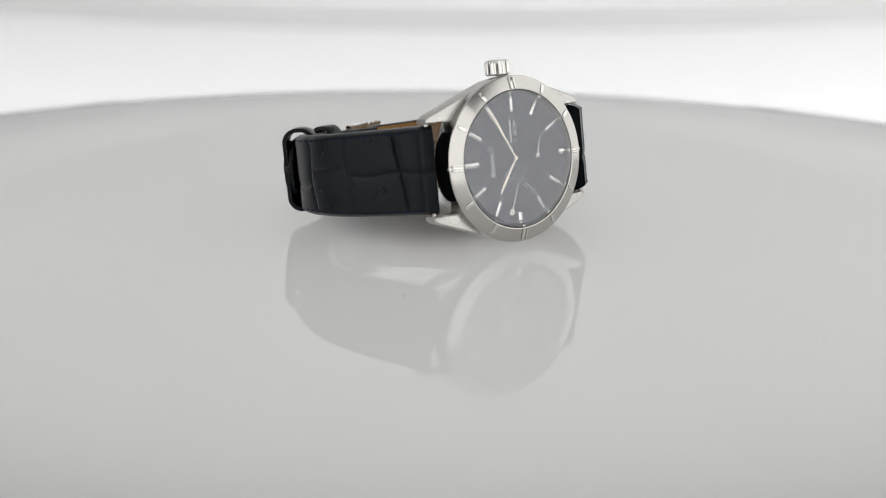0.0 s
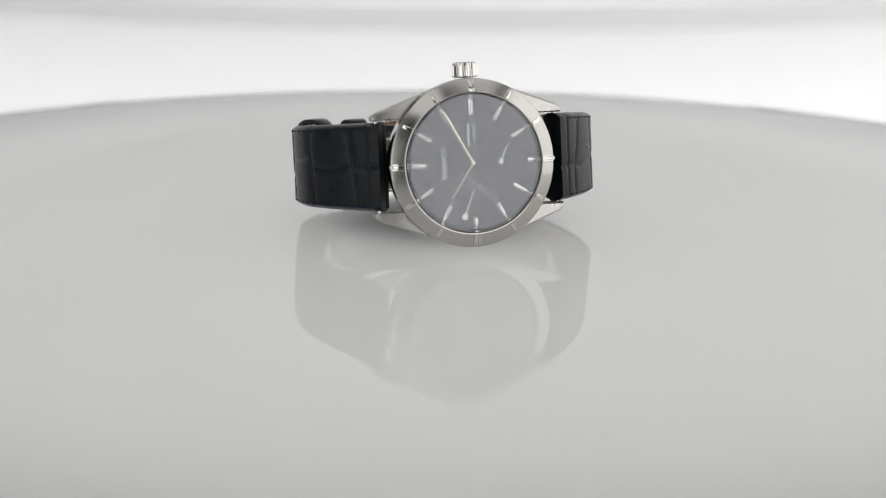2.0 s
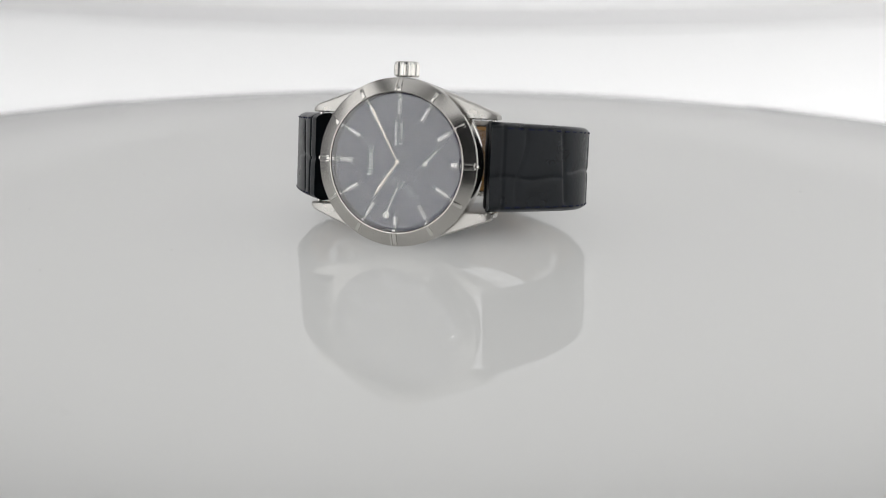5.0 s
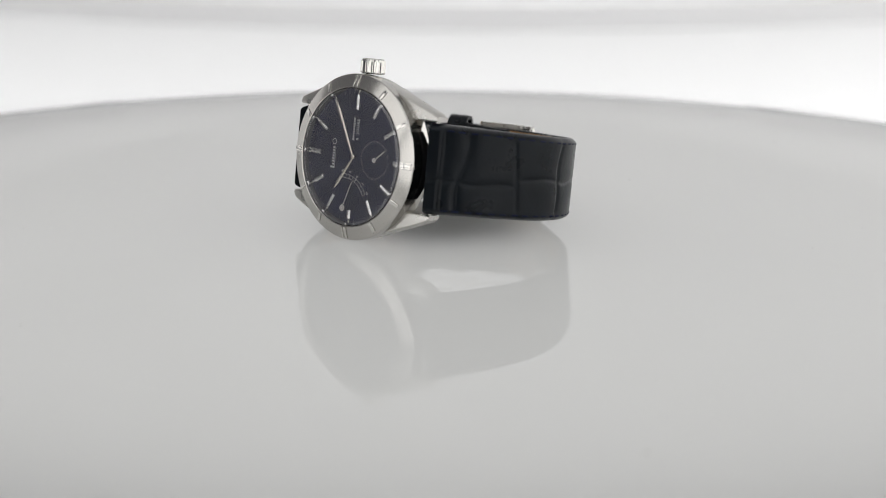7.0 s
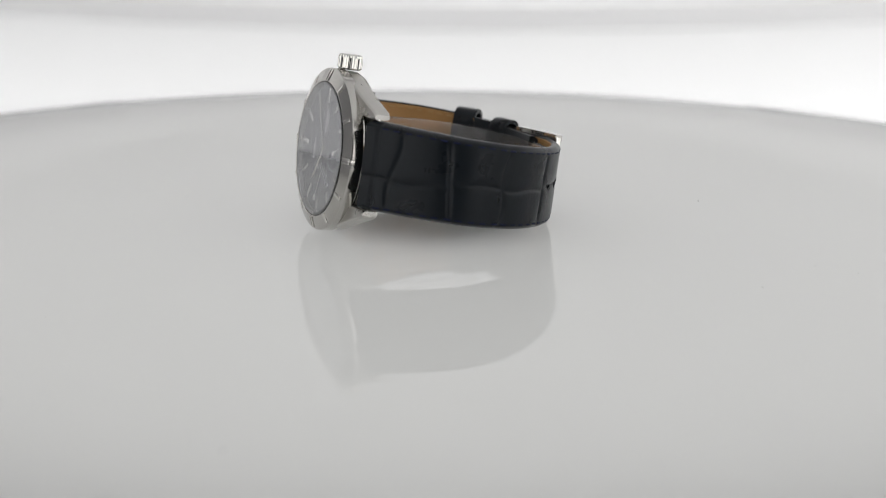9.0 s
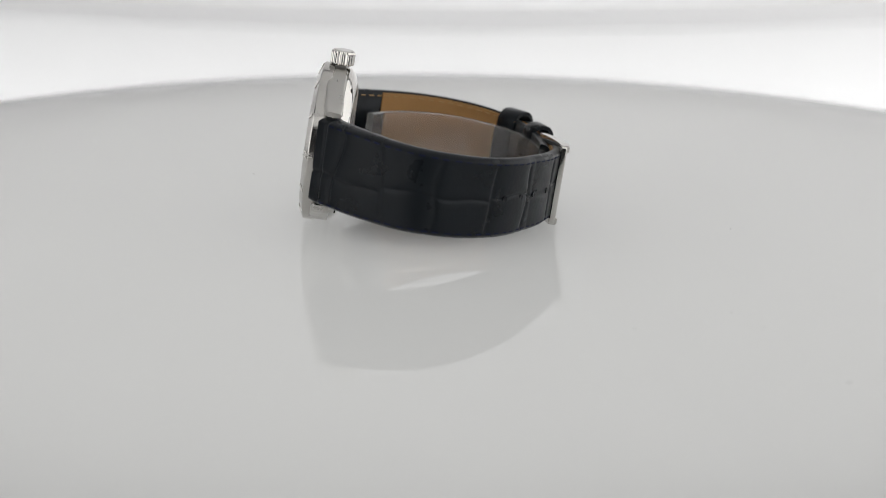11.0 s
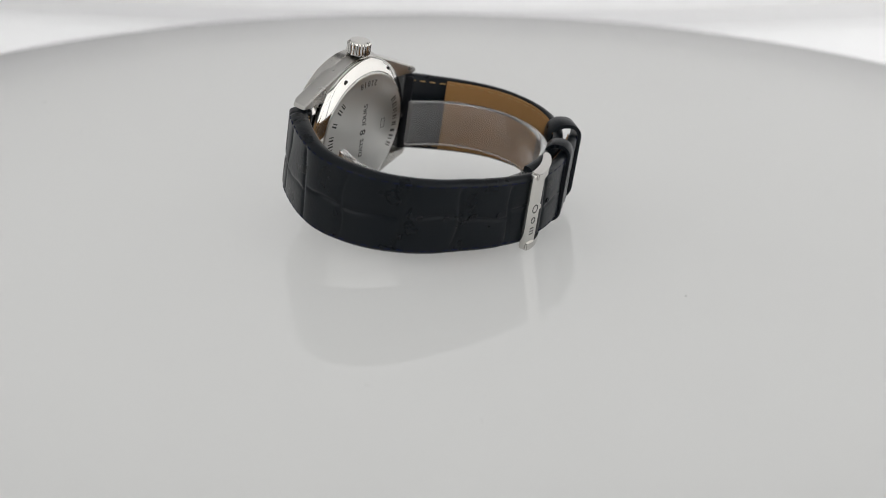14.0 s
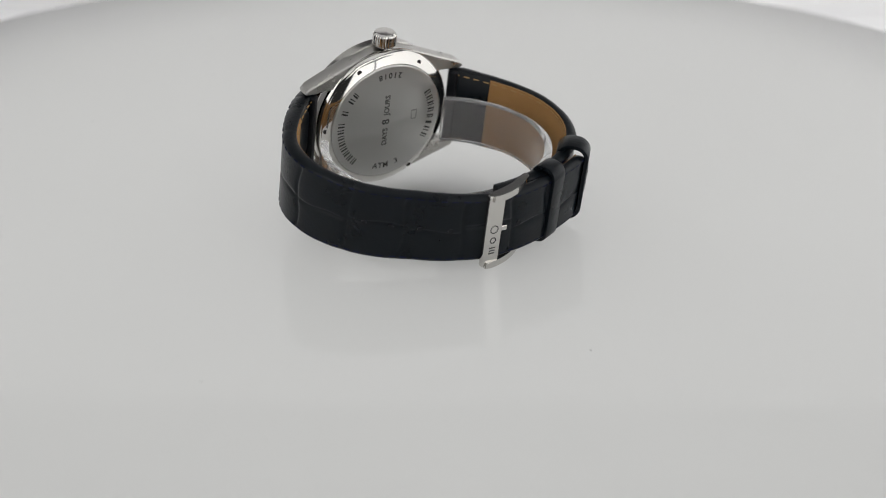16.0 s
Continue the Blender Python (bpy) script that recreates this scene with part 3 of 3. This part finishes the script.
def strap_half(name, th0, th1, out, thick, width, seed, lined, label, pointed):
    count, rows = 330, plate_lines(seed)
    pts, total = strap_sections(th0, th1, count, out)
    vs = [-1 + 2 * k / 70 for k in range(71)]
    secs = []
    for p, n, s in pts:
        w, t = width(s / total) / 2, thick(s / total)
        if pointed and total - s < 9:
            w *= max(0.16, math.sin(math.acos(min(1, max(0, 1 - (total - s) / 9))) ) ** 0.9)
        ring = []
        for v in vs:
            e = abs(v)
            rnd = 0.55 * t * max(0.0, (e - 0.86) / 0.14) ** 2.2
            z = v * w
            o = t / 2 - rnd - groove(s, z, rows, w)
            ring.append(p + n * o + Vector((0, 0, z)))
        ring += [p + n * (-t / 2 + 0.25) + Vector((0, 0, w)), p + n * (-t / 2) + Vector((0, 0, w - 0.25)), p - n * (t / 2),
                 p + n * (-t / 2) + Vector((0, 0, -w + 0.25)), p + n * (-t / 2 + 0.25) + Vector((0, 0, -w))]
        secs.append(ring)
    ob = watch_part(name, loft(secs), LEATHER, watch, label, 50)
    # rolled end at the spring bar
    p, n, _ = pts[0]
    side = 1 if p.x > 0 else -1
    roll = box(bmesh.new(), (2.8, 3.0, 21.6), Matrix.Translation((p.x - side * 0.1, p.y + 2.5, 0)) @ Matrix.Rotation(radians(side * 38), 4, "Z"), 1.0, 3)
    watch_part("strap_end", roll, EDGE_LEATHER, ob, "rolled black strap end")
    # stitches along both edges
    for nm, side, mat, first in (("stitching", 1, THREAD, 5.0), ("lining_stitching", -1, TAN_THREAD, 2.5)):
        bm = bmesh.new()
        step = 2.8 if side > 0 else 3.0
        d = first
        stop = total - 3 if side > 0 or not lined else total * lined[1]
        while d < stop:
            i = min(count - 1, int(d / total * count))
            p, n, s = pts[i]
            along = (pts[i + 1][0] - p).normalized()
            w, t = width(s / total) / 2, thick(s / total)
            for sz in (-1, 1):
                z = sz * (w - 1.35)
                o = t / 2 if side > 0 else -t / 2 - (0.34 if lined else 0.02)
                m = basis(p + n * o + Vector((0, 0, z)), along, (0, 0, 1))
                box(bm, (1.75 if side > 0 else 1.7, 0.46 if side > 0 else 0.34, 0.34), m, 0.12, 1)
            d += step
        watch_part(nm, bm, mat, ob, "row of thread stitches", kind="stuff")
    if lined:
        s0, s1 = lined
        sec = []
        for p, n, s in pts:
            if s0 <= s / total <= s1:
                w, t = width(s / total) / 2 - 0.45, thick(s / total)
                sec.append([p - n * (t / 2 + 0.004) + Vector((0, 0, w)), p - n * (t / 2 + 0.30) + Vector((0, 0, w - 0.1)), p - n * (t / 2 + 0.32), p - n * (t / 2 + 0.30) + Vector((0, 0, -w + 0.1)), p - n * (t / 2 + 0.004) + Vector((0, 0, -w))])
        watch_part("lining", loft(sec), LINING, ob, "tan leather lining")
    return ob


def lerp(a, b, u):
    return a + (b - a) * min(1, max(0, u))


def swell(a):
    """The padding pushes the strap outwards beside the lugs; then it runs straighter."""
    return 1.2 * max(0.0, 1 - (abs(a) - 34) / 18) ** 1.5 - 0.9 * math.exp(-((abs(a) - 62) / 16) ** 2)


TH_LUG = radians(34.6)
short_strap = strap_half("buckle_strap", -radians(36.0), -radians(178), swell, lambda u: lerp(4.6, 2.6, u * 2.4), lambda u: lerp(22.0, 18.6, u * 1.1), 11, (0.15, 0.70),
                         "padded navy crocodile strap half with tan lining", False)
long_strap = strap_half("hole_strap", TH_LUG, radians(233), lambda a: swell(a) + 3.3 * min(1, max(0, (a - 150) / 28)) + 1.5 * min(1, max(0, (a - 205) / 30)) ** 1.5, lambda u: lerp(4.6, 2.3, u * 2.8), lambda u: lerp(22.2, 18.6, u * 1.35), 23, (0.11, 0.955),
                        "padded navy crocodile strap half with adjustment holes", True)


def on_loop(deg, out, z):
    th = radians(deg)
    n = outward(th)
    t = Vector((half_width(th) * math.cos(th), B_Y * math.sin(th), 0)).normalized()
    return basis(oval(th) + n * out + Vector((0, 0, z)), t, (0, 0, 1)), n


for deg in (130, 141, 152, 163, 189):
    m, n = on_loop(deg, 1.3 + 3.4 * min(1, max(0, (deg - 150) / 28)), 0)
    bm = lathe([(0, -0.1), (0.5, -0.1), (0.62, 0.0), (0.75, 0.02), (0.75, -0.4), (0, -0.4)], 16)
    bmesh.ops.transform(bm, matrix=m @ Matrix.Rotation(radians(90), 4, "X"), verts=bm.verts)
    watch_part("strap_hole", bm, EDGE_LEATHER, long_strap, "small round punched hole")


def rounded(w, h, r, n=6):
    pts = []
    for cx, cy, a0 in ((w / 2 - r, h / 2 - r, 0), (-w / 2 + r, h / 2 - r, 90), (-w / 2 + r, -h / 2 + r, 180), (w / 2 - r, -h / 2 + r, 270)):
        for k in range(n + 1):
            a = radians(a0 + 90 * k / n)
            pts.append((cx + r * math.cos(a), cy + r * math.sin(a)))
    return pts


def keeper(deg, band, depth, out, tilt, z):
    """A leather loop round both strap ends; its ring lies across the strap."""
    m, n = on_loop(deg, out, z)
    m = m @ Matrix.Rotation(radians(tilt), 4, "Y")
    path, inner = rounded(depth, 21.8, depth * 0.44), rounded(depth - 1.9, 19.9, depth * 0.44 - 0.95)
    secs = []
    for (a, b), (c, d) in zip(path, inner):
        secs.append([m @ Vector((-band / 2, b, a)), m @ Vector((-band / 2 + 0.3, b * 1.01, a * 1.04)), m @ Vector((band / 2 - 0.3, b * 1.01, a * 1.04)), m @ Vector((band / 2, b, a)), m @ Vector((band / 2, d, c)), m @ Vector((-band / 2, d, c))])
    secs.append(secs[0])
    watch_part("keeper", loft(secs, caps=False), LEATHER, watch, "navy leather keeper loop", 50)


keeper(207.5, 5.4, 6.8, 1.6, 0, 0.3)
keeper(228, 6.2, 8.4, 1.7, 6, 0.6)


def build_buckle():
    m, n = on_loop(177.5, 4.9, 0)
    bm = box(bmesh.new(), (4.7, 20.8, 1.7), m, 0.6, 3)
    bk = watch_part("buckle", bm, STEEL, watch, "polished steel pin buckle")
    for s in (-1, 1):
        bm = bmesh.new()
        a, _ = on_loop(186, 2.6, s * 9.75)
        xs = [-7.8 + 13.6 * k / 8 for k in range(9)]
        ol = [(x, 3.1 - 0.028 * (x + 6) ** 2) for x in xs] + [(6.9, -1.6), (7.1, -2.4), (6.7, -3.0)] + [(x, 0.7 - 0.02 * (x + 7.8) ** 2) for x in xs[::-1]]
        lo = [bm.verts.new(a @ Vector((x, -0.95, y))) for x, y in ol]
        hi = [bm.verts.new(a @ Vector((x, 0.95, y))) for x, y in ol]
        bm.faces.new(lo)
        bm.faces.new(hi[::-1])
        for k in range(len(ol)):
            bm.faces.new((lo[k], hi[k], hi[(k + 1) % len(ol)], lo[(k + 1) % len(ol)]))
        bmesh.ops.bevel(bm, geom=list(bm.edges), offset=0.22, segments=2, affect="EDGES")
        watch_part("buckle_arm", bm, STEEL, bk, "curved polished side arm")
    a, _ = on_loop(180.5, 4.4, -0.3)
    bm = box(bmesh.new(), (4.6, 1.5, 1.0), a, 0.4, 3)
    watch_part("tongue", bm, STEEL, bk, "short polished tongue")
    a, _ = on_loop(177.5, 5.76, 0)
    bm = bmesh.new()
    for z, k in ((-5.6, 0), (-2.6, 1), (0.6, 2)):
        if k == 0:
            for o in (-0.8, 0, 0.8):
                box(bm, (1.7, 0.3, 0.06), a @ Matrix.Translation((0, z + o, 0)))
        else:
            for q in range(12):
                t = radians(30 * q)
                r = 0.75 if k == 1 else 1.05
                box(bm, (0.45, 0.28, 0.06), a @ Matrix.Translation((r * math.sin(t) * 1.0, z + r * math.cos(t), 0)) @ Matrix.Rotation(-t, 4, "Z"))
    watch_part("buckle_mark", bm, ENGRAVED, bk, "dark engraved bars and rings")


build_buckle()


# ---------------------------------------------------------------- clear cuff inside the strap
def build_cuff():
    root = new("watch_cuff")
    tagged(root, label="clear plastic cuff holding the strap loop open", category="watch cuff")
    secs = []
    for k in range(121):
        th = radians(60 + 270 * k / 120)
        ax, by = 30.5, 25.0
        p = Vector((ax * math.sin(th), 34.0 - by * math.cos(th), 0.0))
        n = Vector((math.sin(th) / ax, -math.cos(th) / by, 0)).normalized()
        w = 6.6
        secs.append([p + n * 1.05 + Vector((0, 0, z)) for z in (-w + 0.3, w - 0.3)] + [p + Vector((0, 0, w))] + [p - n * 1.05 + Vector((0, 0, z)) for z in (w - 0.3, -w + 0.3)] + [p - Vector((0, 0, w))])
    watch_part("band", loft(secs), CLEAR, root, "bent clear plastic band", 40)
    return root


CUFF = build_cuff()


# ---------------------------------------------------------------- what moves
def motions():
    turn = [(t, pose(0, 0, 0, 0, 0, a)) for t, a in TURN]
    for thing in (TABLE, watch, CUFF):
        walk(thing, turn)
    walk(BACK, [(t, swing(a)) for t, a in ARM])
    walk(seconds, SECOND_ROWS)


motions()
